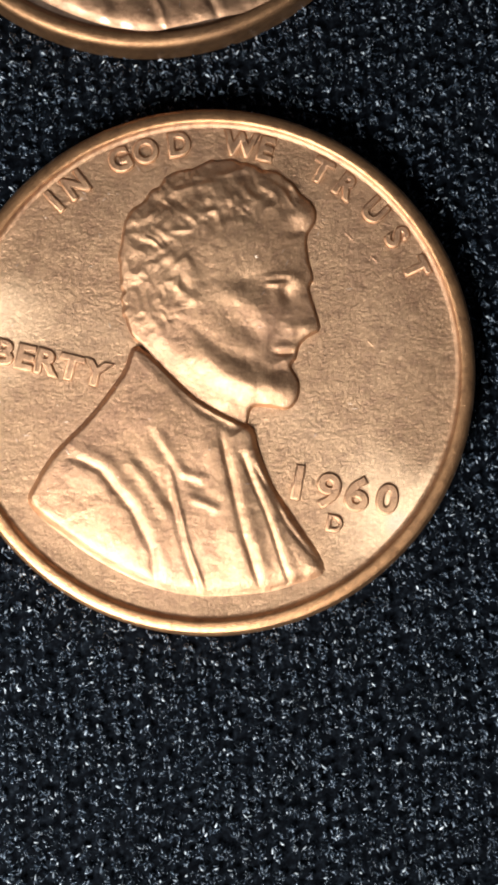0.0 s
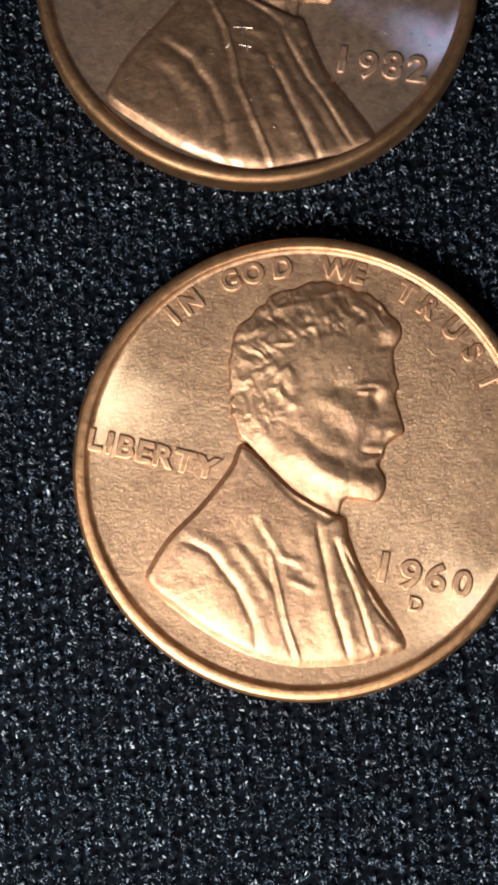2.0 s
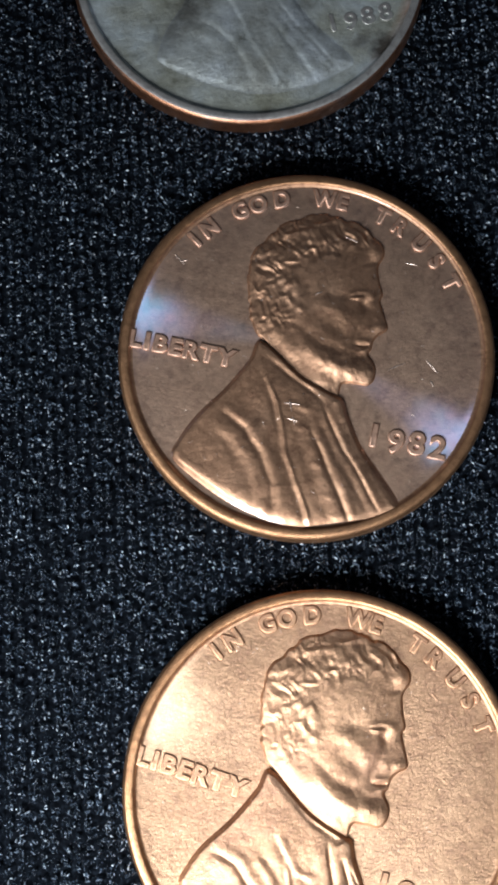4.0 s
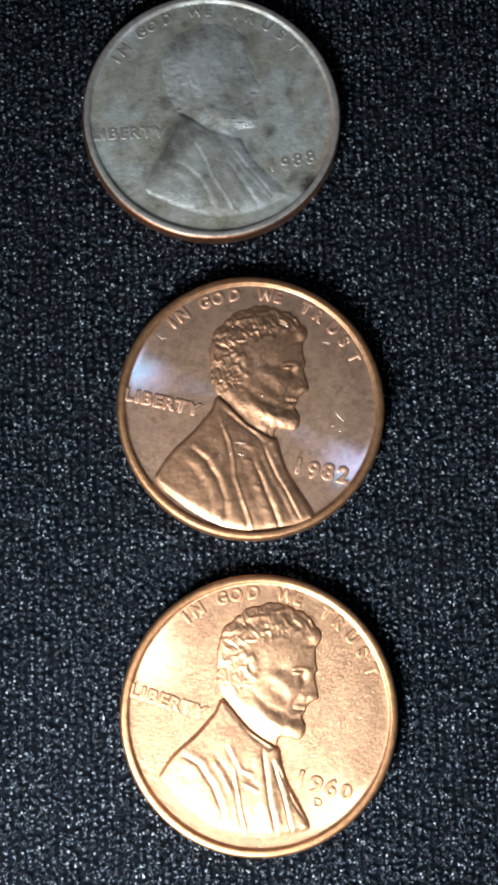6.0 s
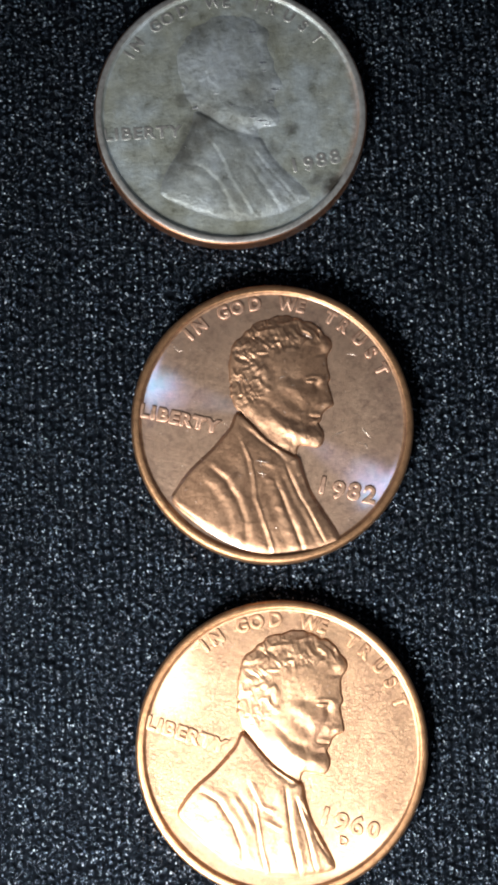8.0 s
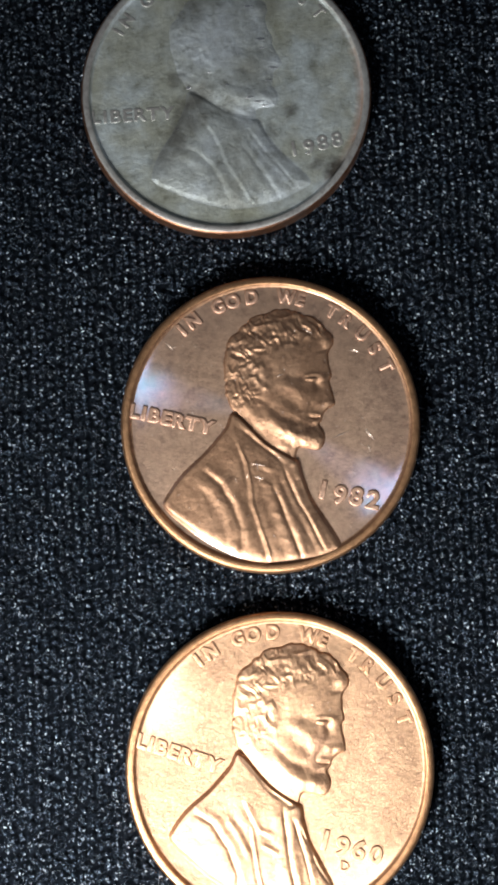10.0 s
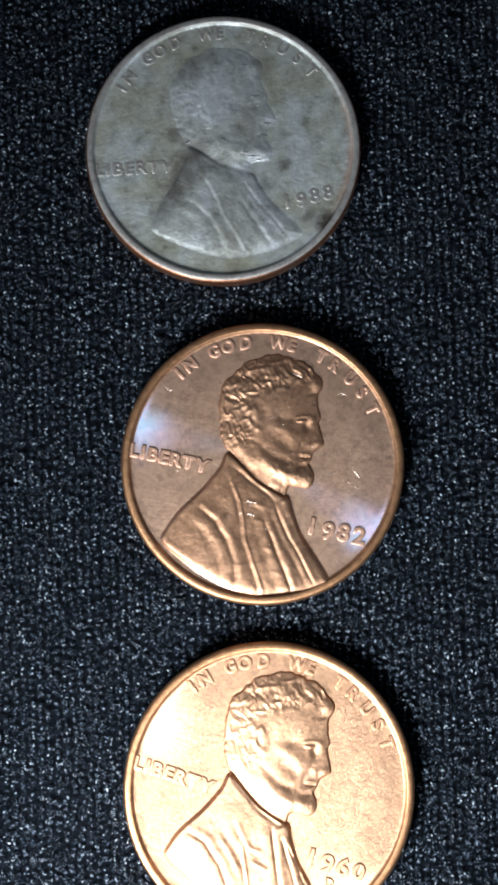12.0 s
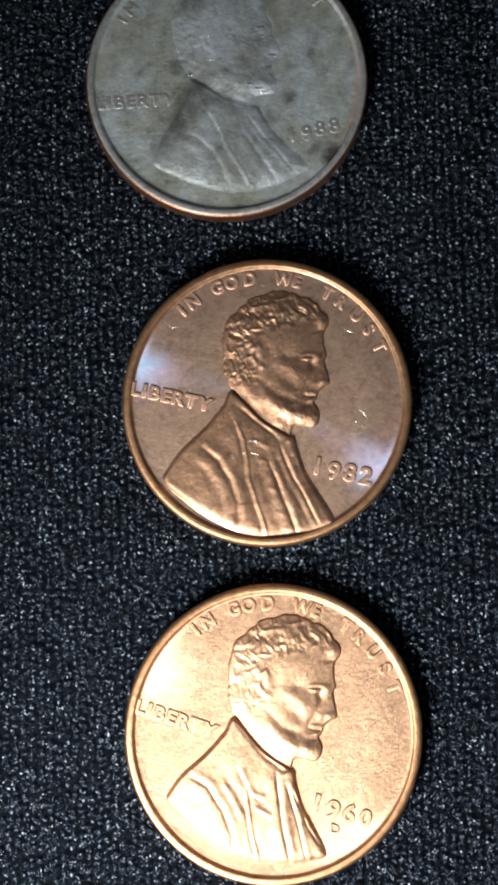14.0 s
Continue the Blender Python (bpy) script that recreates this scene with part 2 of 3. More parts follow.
tuft.inputs[0].default_value = 1.0
nt.links.new(shade.outputs["Color"], tuft.inputs[6])
nt.links.new(clump.outputs["Color"], tuft.inputs[7])
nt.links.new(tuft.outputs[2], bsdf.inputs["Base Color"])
bsdf.inputs["Roughness"].default_value = 0.27
bsdf.inputs["Specular IOR Level"].default_value = 0.9
bsdf.inputs["Specular Tint"].default_value = (0.75, 0.88, 1.0, 1)
fray = node(nt, "ShaderNodeTexNoise", Scale=9000.0, Detail=2.0)
nt.links.new(nt.nodes["Texture Coordinate"].outputs["Object"], fray.inputs["Vector"])
bump(nt, bsdf, fray.outputs["Fac"], 0.35, 0.00005)

# ---- mesh helpers ----


def mesh_object(name, verts, faces, mat, parent=None, label="", smooth=True):
    """Arrays of vertices and of same-length faces as one mesh object."""
    verts, faces = np.asarray(verts, float), np.asarray(faces, np.int32)
    k = faces.shape[1]
    me = bpy.data.meshes.new(name)
    me.vertices.add(len(verts))
    me.vertices.foreach_set("co", verts.ravel())
    me.loops.add(faces.size)
    me.loops.foreach_set("vertex_index", faces.ravel())
    me.polygons.add(len(faces))
    me.polygons.foreach_set("loop_start", np.arange(0, faces.size, k, dtype=np.int32))
    me.update(calc_edges=True)
    me.validate()
    me.polygons.foreach_set("use_smooth", np.full(len(me.polygons), smooth))
    me.materials.append(mat)
    ob = new(name, me)
    if parent:
        ob.parent = parent
    if label:
        ob["label"] = label
    return ob


def lattice_noise(x, y, cell, seed):
    """Smooth value noise on a square lattice, -1 to 1."""
    rng = np.random.default_rng(seed)
    table = rng.uniform(-1, 1, (257, 257))
    u, v = x / cell + 97.3, y / cell + 61.7
    i, j = np.floor(u).astype(int), np.floor(v).astype(int)
    a, b = u - i, v - j
    a, b = a * a * (3 - 2 * a), b * b * (3 - 2 * b)
    i, j = i % 256, j % 256
    return (table[i, j] * (1 - a) + table[i + 1, j] * a) * (1 - b) + (table[i, j + 1] * (1 - a) + table[i + 1, j + 1] * a) * b


def closed_curve(points, steps=5):
    """A closed Catmull-Rom curve through the control points."""
    p = np.array(points, float)
    out = []
    for n in range(len(p)):
        a, b, c, d = p[n - 1], p[n], p[(n + 1) % len(p)], p[(n + 2) % len(p)]
        for s in np.arange(steps) / steps:
            out.append(0.5 * (2 * b + (c - a) * s + (2 * a - 5 * b + 4 * c - d) * s**2 + (3 * b - a - 3 * c + d) * s**3))
    return np.array(out)


def depth_inside(x, y, curve):
    """Signed distance to a closed curve, positive inside."""
    near, inside = np.full(x.shape, 1e9), np.zeros(x.shape, bool)
    for (ax, ay), (bx, by) in zip(curve, np.roll(curve, -1, 0)):
        ex, ey = bx - ax, by - ay
        s = np.clip(((x - ax) * ex + (y - ay) * ey) / (ex * ex + ey * ey + 1e-12), 0, 1)
        near = np.minimum(near, (x - ax - s * ex) ** 2 + (y - ay - s * ey) ** 2)
        cross = (ay > y) != (by > y)
        with np.errstate(divide="ignore", invalid="ignore"):
            inside ^= cross & (x < ex * (y - ay) / (ey if abs(ey) > 1e-12 else 1e-12) + ax)
    return np.where(inside, 1, -1) * np.sqrt(near)


def ridge(x, y, points, width, height):
    """A rounded ridge (or, with height below 0, a groove) along a polyline that thins out at its ends."""
    best = np.zeros(x.shape)
    n = len(points) - 1
    for k, ((ax, ay), (bx, by)) in enumerate(zip(points, points[1:])):
        ex, ey = bx - ax, by - ay
        s = np.clip(((x - ax) * ex + (y - ay) * ey) / (ex * ex + ey * ey), 0, 1)
        d2 = (x - ax - s * ex) ** 2 + (y - ay - s * ey) ** 2
        along = (k + s) / n
        fade = np.clip(np.minimum(along, 1 - along) * 5 + 0.35, 0, 1)
        best = np.maximum(best, fade * np.exp(-d2 / width**2))
    return best * height


def softened(a, cells):
    """Gaussian blur of a square grid, sigma in cells."""
    f = np.fft.fftfreq(a.shape[0])
    g = np.exp(-2 * (np.pi * cells * f) ** 2)
    return np.real(np.fft.ifft2(np.fft.fft2(a) * g[:, None] * g[None, :]))


def blob(x, y, cx, cy, rx, ry, turn, height):
    c, s = math.cos(radians(turn)), math.sin(radians(turn))
    u, v = ((x - cx) * c + (y - cy) * s) / rx, ((y - cy) * c - (x - cx) * s) / ry
    return height * np.exp(-(u * u + v * v))


# ---- coins ----
COIN_R, RIM_Z, FIELD_Z, FIELD_R = 9.525, 1.50, 1.24, 8.82

HEAD = [(-2.0, 0.6), (-2.77, 1.82), (-2.72, 3.0), (-2.84, 4.2), (-2.45, 5.6), (-1.74, 6.42), (-0.87, 7.0), (0.2, 7.42), (1.27, 7.5), (2.17, 7.22),
        (3.06, 6.78), (3.81, 6.22), (4.36, 5.5), (4.38, 4.9), (4.0, 4.35), (3.96, 3.5), (4.05, 2.85), (3.86, 2.44), (4.0, 1.6), (4.06, 0.95),
        (3.6, 0.72), (3.27, 0.45), (3.08, 0.0), (2.87, -0.28), (3.09, -0.85), (3.0, -1.4), (2.6, -1.78), (1.9, -1.62), (1.3, -1.6), (0.9, -2.3), (-0.4, -1.6)]
COAT = [(-2.44, 1.05), (-3.17, 0.13), (-4.44, -1.23), (-5.78, -2.34), (-6.6, -3.35), (-6.88, -4.15), (-5.73, -5.38), (-4.49, -6.45), (-2.8, -7.48), (-1.07, -8.0),
         (0.94, -8.1), (2.1, -7.95), (3.2, -7.6), (2.53, -6.03), (1.8, -4.6), (1.4, -3.2), (1.3, -2.4), (0.8, -2.0), (-0.6, -1.0)]


# folds of the coat: a line, its width and its height, in mm
LAPEL_EARLY = [
    (((-2.36, 0.69), (-1.3, -0.44), (-0.35, -1.59), (0.53, -2.36)), 0.12, -0.055),
    (((-2.08, 0.91), (-1.02, -0.22), (-0.07, -1.37), (0.81, -2.14)), 0.15, 0.055),
    (((0.09, -2.48), (0.26, -3.98), (0.46, -6.09), (0.88, -8.1)), 0.11, -0.085),
    (((-0.23, -2.48), (-0.06, -3.98), (0.14, -6.09), (0.56, -8.1)), 0.26, 0.05),
    (((0.42, -2.48), (0.59, -3.98), (0.79, -6.09), (1.21, -8.1)), 0.16, 0.05),
]
VEST_EARLY = [
    (((0.76, -3.18), (1.22, -4.91), (1.81, -7.25), (2.04, -8)), 0.09, -0.07),
    (((1.02, -3.18), (1.48, -4.91), (2.07, -7.25), (2.3, -8)), 0.13, 0.045),
    (((1.14, -3.64), (1.99, -5.61), (3.1, -7.3)), 0.08, -0.065),
    (((1.34, -3.54), (2.19, -5.51), (3.3, -7.2)), 0.11, 0.06),
]
SLEEVE_EARLY = [
    (((-5.2, -2.7), (-4.31, -3.23), (-3.39, -4.68), (-2.8, -6.2), (-2.66, -7.66)), 0.15, -0.075),
    (((-4.87, -2.58), (-3.98, -3.11), (-3.06, -4.56), (-2.47, -6.08), (-2.33, -7.54)), 0.22, 0.07),
    (((-5.75, -2.95), (-4.86, -3.48), (-3.94, -4.93), (-3.35, -6.45), (-3.21, -7.91)), 0.35, 0.05),
    (((-3.43, -2.79), (-2.77, -3.69), (-2.16, -5.01)), 0.16, 0.05),
    (((-3.17, -2.67), (-2.51, -3.57), (-1.9, -4.89)), 0.13, -0.04),
]
BREAST_EARLY = [
    (((-1.91, -3.46), (-1.64, -5.06), (-1.38, -6.75), (-1.09, -8.01)), 0.07, 0.07),
    (((-2.11, -3.46), (-1.84, -5.06), (-1.58, -6.75), (-1.29, -8.01)), 0.1, -0.05),
    (((-2.19, -2.06), (-1.67, -3.17), (-1.41, -3.82)), 0.14, 0.045),
    (((-2.44, -2.06), (-1.92, -3.17), (-1.66, -3.82)), 0.13, -0.035),
]
CREASES_EARLY = [
    (((-1.5, -3.6), (-0.59, -4.07)), 0.11, 0.07),
    (((-1.27, -4.51), (-0.27, -5.08)), 0.11, 0.06),
    (((-1.4, -3.9), (-0.7, -4.3)), 0.09, -0.035),
    (((0.64, -2.32), (1.08, -3.21)), 0.2, 0.09),
    (((0.3, -2.25), (0.8, -2.2)), 0.12, -0.06),
    (((-4.9, -4.3), (-4, -6)), 0.3, 0.03),
    (((-5.9, -3.6), (-5.2, -4.9)), 0.3, 0.03),
]
FOLDS_EARLY = LAPEL_EARLY + VEST_EARLY + SLEEVE_EARLY + BREAST_EARLY + CREASES_EARLY
LAPEL_LATE = [
    (((-2.18, -0.04), (-0.7, -1.32), (0.3, -2.52)), 0.14, -0.07),
    (((-1.88, 0.21), (-0.4, -1.07), (0.6, -2.27)), 0.2, 0.06),
    (((-2.63, -0.44), (-1.15, -1.72), (-0.15, -2.92)), 0.2, 0.04),
    (((-2.36, -0.93), (-1.9, -2.31), (-1.76, -4.48), (-1.21, -6.72), (-1.01, -8.04)), 0.08, 0.085),
    (((-2.58, -0.93), (-2.12, -2.31), (-1.98, -4.48), (-1.43, -6.72), (-1.23, -8.04)), 0.13, -0.06),
    (((-2.01, -0.93), (-1.55, -2.31), (-1.41, -4.48), (-0.86, -6.72), (-0.66, -8.04)), 0.25, 0.035),
]
SLEEVE_LATE = [
    (((-4.47, -2.5), (-3.52, -3.23), (-2.94, -4.36), (-2.55, -5.93), (-2.59, -7.45)), 0.17, -0.08),
    (((-4.17, -2.35), (-3.22, -3.08), (-2.64, -4.21), (-2.25, -5.78), (-2.29, -7.3)), 0.2, 0.075),
    (((-4.97, -2.7), (-4.02, -3.43), (-3.44, -4.56), (-3.05, -6.13), (-3.09, -7.65)), 0.24, 0.06),
    (((-5.32, -3.1), (-4.37, -3.83), (-3.79, -4.96), (-3.4, -6.53), (-3.44, -8.05)), 0.2, -0.045),
]
FRONT_LATE = [
    (((-0.46, -3.52), (0.2, -5.76), (0.82, -8.22)), 0.11, -0.085),
    (((-0.81, -3.52), (-0.15, -5.76), (0.47, -8.22)), 0.2, 0.055),
    (((-0.16, -3.52), (0.5, -5.76), (1.12, -8.22)), 0.15, 0.06),
    (((0.29, -2.74), (0.95, -4.75), (2.21, -7.49)), 0.1, -0.085),
    (((0.53, -2.74), (1.19, -4.75), (2.45, -7.49)), 0.13, 0.06),
    (((-0.06, -3.14), (0.6, -5.15), (1.86, -7.89)), 0.12, -0.05),
]
CREASES_LATE = [
    (((-1.2, -2.4), (-0.5, -2.75)), 0.11, 0.05),
    (((-1, -3.4), (-0.4, -3.7)), 0.11, 0.05),
    (((-0.7, -5), (-0.1, -5.3)), 0.12, 0.045),
    (((-0.4, -6.6), (0.2, -6.8)), 0.12, 0.04),
    (((0.75, -2.3), (1.2, -3.3)), 0.2, 0.1),
    (((-3.3, -5.2), (-2.9, -6.6)), 0.22, -0.05),
    (((-2.2, -5.8), (-1.9, -7.4)), 0.2, 0.05),
]
FOLDS_LATE = LAPEL_LATE + SLEEVE_LATE + FRONT_LATE + CREASES_LATE
# soft forms of the head: centre, radii, turn and height, in mm and degrees
BROW = (
    (3.95, 5.15, 0.38, 0.36, 30, 0.09),
    (3.75, 4.55, 0.4, 0.16, 10, -0.04),
    (3.1, 6, 0.55, 0.3, -30, 0.04),
    (2, 4.3, 1.3, 0.75, 5, 0.035),
    (3.45, 2.78, 0.26, 0.24, 0, 0.06),
    (2.8, 2.7, 0.24, 0.11, -12, 0.035),
    (3.05, 2.25, 0.26, 0.4, 10, -0.06),
    (1.75, 2.95, 0.65, 0.3, -8, -0.04),
)
CHEEK = (
    (3.62, 1.02, 0.32, 0.24, 20, 0.06),
    (3.05, 1.08, 0.22, 0.22, 0, 0.035),
    (1.6, 2.05, 0.95, 0.42, -38, 0.03),
    (1.2, 1.35, 0.8, 0.32, -40, -0.035),
    (0.5, 0.2, 1.3, 0.5, -48, 0.035),
    (1.35, -0.7, 1.2, 0.62, -22, 0.1),
    (2.65, -1.15, 0.5, 0.45, 0, 0.05),
    (2.75, 0.42, 0.42, 0.12, -5, 0.03),
)
EAR = (
    (2.75, 0.16, 0.35, 0.07, -5, -0.03),
    (2.65, -0.08, 0.26, 0.1, 8, 0.03),
    (2.45, -0.4, 0.35, 0.14, 0, -0.025),
    (-0.52, 3.45, 0.34, 0.62, 14, 0.06),
    (-0.58, 3.2, 0.17, 0.42, 12, -0.05),
    (-0.32, 2.45, 0.2, 0.22, 0, 0.05),
    (0.25, 3.3, 0.3, 0.9, 0, -0.03),
    (-1.6, 1.6, 0.6, 0.8, 0, 0.03),
    (-1, 0.4, 0.8, 0.7, -40, 0.03),
)


def bust_height(x, y, worn, folds, depth):
    """Height in mm of the struck bust above the field: a plain head in profile over a coat."""
    dh, dc = depth_inside(x, y, closed_curve(HEAD)), depth_inside(x, y, closed_curve(COAT))
    ragged = np.clip(-x / 0.6, 0, 1) * np.clip((y - 1.0) / 0.6, 0, 1) + np.clip((y - 5.4) / 0.6, 0, 1)
    dh = dh + np.clip(ragged, 0, 1) * (0.13 * lattice_noise(x, y, 0.55, 61) + 0.06 * lattice_noise(x, y, 0.25, 62))
    cell = abs(x[1, 0] - x[0, 0])
    ih, ic = softened(np.maximum(dh, 0), 0.40 / cell), softened(np.maximum(dc, 0), 0.55 / cell)
    head = 0.10 * np.tanh(dh / 0.055) + 0.48 * (1 - np.exp(-ih / 1.6))
    low = np.clip((-4 - y) / 2, 0, 1)
    coat = (0.10 + 0.06 * low) * np.tanh(dc / (0.055 + 0.24 * low)) + 0.22 * (1 - np.exp(-ic / 1.1)) + 0.030 * np.clip(y + 8.2, 0, 9) * np.clip(dc / 0.2, 0, 1)
    # hair: wavy locks over the crown and the back of the head
    bend = 0.5 * lattice_noise(x, y, 0.9, 4)
    curl = 1 - 2.4 * np.abs(lattice_noise(x + 0.4 * y + bend, 0.8 * y - 0.3 * x, 0.40, 5))
    wave = lattice_noise(x * 0.6 + 0.5 * y, 1.3 * y - 0.7 * x + bend, 0.40, 5) + 0.5 * lattice_noise(x - 0.4 * y + bend, y, 0.2, 6) + 0.35 * curl
    brow_line = 4.7 + 0.20 * (x - 1.0)
    hair = np.clip((y - brow_line) / 0.5, 0, 1) + np.clip((-0.35 - x) / 0.5, 0, 1) * np.clip((y - 1.3) / 0.6, 0, 1)
    hair = np.clip(hair, 0, 1)
    crown = np.clip((y - 4.2) / 1.0, 0, 1)
    curly = 1.2 if 0.75 < worn < 0.95 else 0.8
    locks = lattice_noise(0.8 * x + 0.4 * y, y - 0.35 * x + bend, 0.50, 51) + 0.5 * lattice_noise(x + bend, y, 0.23, 52)
    hx, hy = x + 0.30 * lattice_noise(x, y, 0.7, 55) + 0.25 * y, y + 0.30 * lattice_noise(x, y, 0.7, 56)
    strand = 0.6 - 2.0 * np.abs(lattice_noise(hx, hy * 0.8, 0.52, 53)) + 0.7 * lattice_noise(hx * 1.2, hy * 0.8, 0.24, 54)
    head += hair * (curly * (crown * (0.026 * locks + 0.032 * strand) + (1 - crown) * (0.010 * wave + 0.014 * locks + 0.022 * strand)) + 0.012)
    for line, width, h in ((((2.95, 2.5), (3.02, 1.9), (2.75, 1.25)), 0.20, -0.026), (((2.35, 0.24), (2.75, 0.20), (3.05, 0.22)), 0.07, -0.045),
                           (((2.65, 1.2), (2.3, 0.65), (2.2, 0.2)), 0.17, -0.03), (((-0.4, 2.45), (-0.85, 3.0), (-0.8, 3.75), (-0.42, 3.98), (-0.22, 3.55)), 0.13, 0.03),
                           (((2.3, 2.75), (2.75, 2.66), (3.05, 2.72)), 0.09, 0.035), (((2.3, 2.95), (2.8, 3.02), (3.3, 2.98)), 0.12, 0.03),
                           (((-0.37, 1.41), (0.5, 0.47), (1.71, -0.1)), 0.24, -0.03), (((-0.5, 0.75), (0.35, -0.30), (1.35, -0.98), (2.6, -1.1)), 0.42, 0.085),
                           (((0.67, 2.18), (1.57, 1.55), (1.79, 0.56)), 0.34, -0.022), (((0.08, 2.67), (1.33, 2.34), (2.33, 1.59)), 0.36, 0.012),
                           (((-2.0, 1.7), (-1.4, 0.95), (-0.7, 0.1)), 0.35, 0.04)):
        head += ridge(x, y, line, width, h) * np.clip(dh / 0.1 + 0.5, 0, 1)
    for cx, cy, rx, ry, turn, h in BROW + CHEEK + EAR:
        head += blob(x, y, cx, cy, rx, ry, turn, h) * np.clip(dh / 0.1 + 0.5, 0, 1)
    beard = np.clip((0.2 - y + 0.15 * x) / 0.6, 0, 1) * np.clip(x / 0.6, 0, 1)
    head += 0.010 * beard * lattice_noise(x, y, 0.28, 9)
    if 0.75 < worn < 0.95:
        pitted = lattice_noise(x, y, 0.36, 71) + 0.6 * lattice_noise(x, y, 0.17, 72)
        head += (0.005 + 0.012 * beard) * pitted * np.clip(dh / 0.3, 0, 1)
        coat += 0.004 * pitted * np.clip(dc / 0.3, 0, 1)
    # coat: lapels, folds and the bow under the beard
    wx, wy = x + 0.10 * lattice_noise(x, y, 1.3, 41), y + 0.10 * lattice_noise(x, y, 1.4, 42)
    for line, width, h in folds:
        coat += ridge(wx, wy, line, width * (1.0 if h < -0.062 else 1.4), h * depth) * np.clip(dc / 0.12, 0, 1) * (1 + 0.4 * lattice_noise(x, y, 0.6, 47))
    coat += 0.014 * lattice_noise(x, y, 0.9, 12) * (dc > 0)
    top = np.where(dh > -0.05, np.where(dc > -0.05, np.maximum(head, coat), head), coat)
    top = np.maximum(top, np.maximum(np.where(dh > 0, head, -1), np.where(dc > 0, coat, -1)))
    top += 0.003 * lattice_noise(x, y, 0.28, 14) + 0.0015 * lattice_noise(x, y, 0.11, 15)
    if worn > 0.75:
        top += (0.4 if worn < 0.95 else 0.25) * (top - softened(top, 0.40 / cell)) * np.clip(np.maximum(dh, dc) / 0.4, 0, 1)
    if worn < 0.75:
        top = softened(top, 0.07 / cell) * (1 - 0.75 * np.exp(-np.maximum(np.maximum(dh, dc), 0) / 0.55))
    return np.maximum(dh, dc), top * worn


def field_height(r):
    """The struck field: very slightly dished, rising in a fillet to the rim."""
    return FIELD_Z + 0.030 * (r / FIELD_R) ** 4 + 0.02 * np.clip((r - 8.4) / 0.5, 0, 1) ** 2


def grid_mesh(name, mat, parent, span, step, height, keep, label=""):
    n = int(2 * span / step) + 1
    axis = np.linspace(-span, span, n)
    x, y = np.meshgrid(axis, axis, indexing="ij")
    z, ok = height(x, y), keep(x, y)
    cell = ok[:-1, :-1] & ok[1:, :-1] & ok[1:, 1:] & ok[:-1, 1:]
    ids = np.arange(n * n).reshape(n, n)
    quads = np.stack([ids[:-1, :-1][cell], ids[1:, :-1][cell], ids[1:, 1:][cell], ids[:-1, 1:][cell]], 1)
    used = np.unique(quads)
    back = np.zeros(n * n, np.int32)
    back[used] = np.arange(len(used))
    verts = np.stack([x.ravel()[used], y.ravel()[used], z.ravel()[used]], 1) * MM
    return mesh_object(name, verts, back[quads], mat, parent, label)


def lathe(name, mat, parent, profile, sides=256, label=""):
    prof = np.array(profile)
    a = np.arange(sides) * 2 * np.pi / sides
    v = np.stack([np.outer(np.cos(a), prof[:, 0]), np.outer(np.sin(a), prof[:, 0]), np.tile(prof[:, 1], (sides, 1))], -1).reshape(-1, 3)
    k, s = len(prof), np.arange(sides)[:, None]
    j = np.arange(k - 1)[None]
    t = (s + 1) % sides
    faces = np.stack([s * k + j, t * k + j, t * k + j + 1, s * k + j + 1], -1).reshape(-1, 4)
    return mesh_object(name, v * MM, faces, mat, parent, label)


def glyph(char, size, thick, mat, parent, x, y, turn, width=1.0, rise=0.07, name="letter"):
    """One raised character with rounded shoulders, struck into the field at (x, y) mm."""
    cu = bpy.data.curves.new(name, "FONT")
    cu.body, cu.size, cu.align_x, cu.align_y = char, size, "CENTER", "CENTER"
    cu.extrude, cu.bevel_depth, cu.bevel_resolution, cu.offset, cu.resolution_u = rise * 0.3, rise * 0.75, 3, thick - 0.022, 4
    tmp = new("tmp", cu)
    me = bpy.data.meshes.new_from_object(tmp.evaluated_get(bpy.context.evaluated_depsgraph_get()))
    bpy.data.objects.remove(tmp)
    co = np.zeros(len(me.vertices) * 3)
    me.vertices.foreach_get("co", co)
    co = co.reshape(-1, 3)
    co[:, :2] -= (co[:, :2].max(0) + co[:, :2].min(0)) / 2
    co[:, 0] *= width
    me.vertices.foreach_set("co", (co * MM).ravel())
    me.materials.clear()
    me.materials.append(mat)
    me.update()
    ob = new(name, me)
    ob.parent = parent
    r = math.hypot(x, y)
    ob.matrix_basis = pose(x * MM, y * MM, (float(field_height(np.array(r))) + rise * 0.1) * MM, 0, 0, turn)
    return ob


MOTTO = [("I", 126.4), ("N", 119.7), ("G", 106.9), ("O", 100.0), ("D", 91.3), ("W", 75.9), ("E", 69.3), ("T", 54.4), ("R", 46.6), ("U", 37.5), ("S", 28.8), ("T", 19.6)]


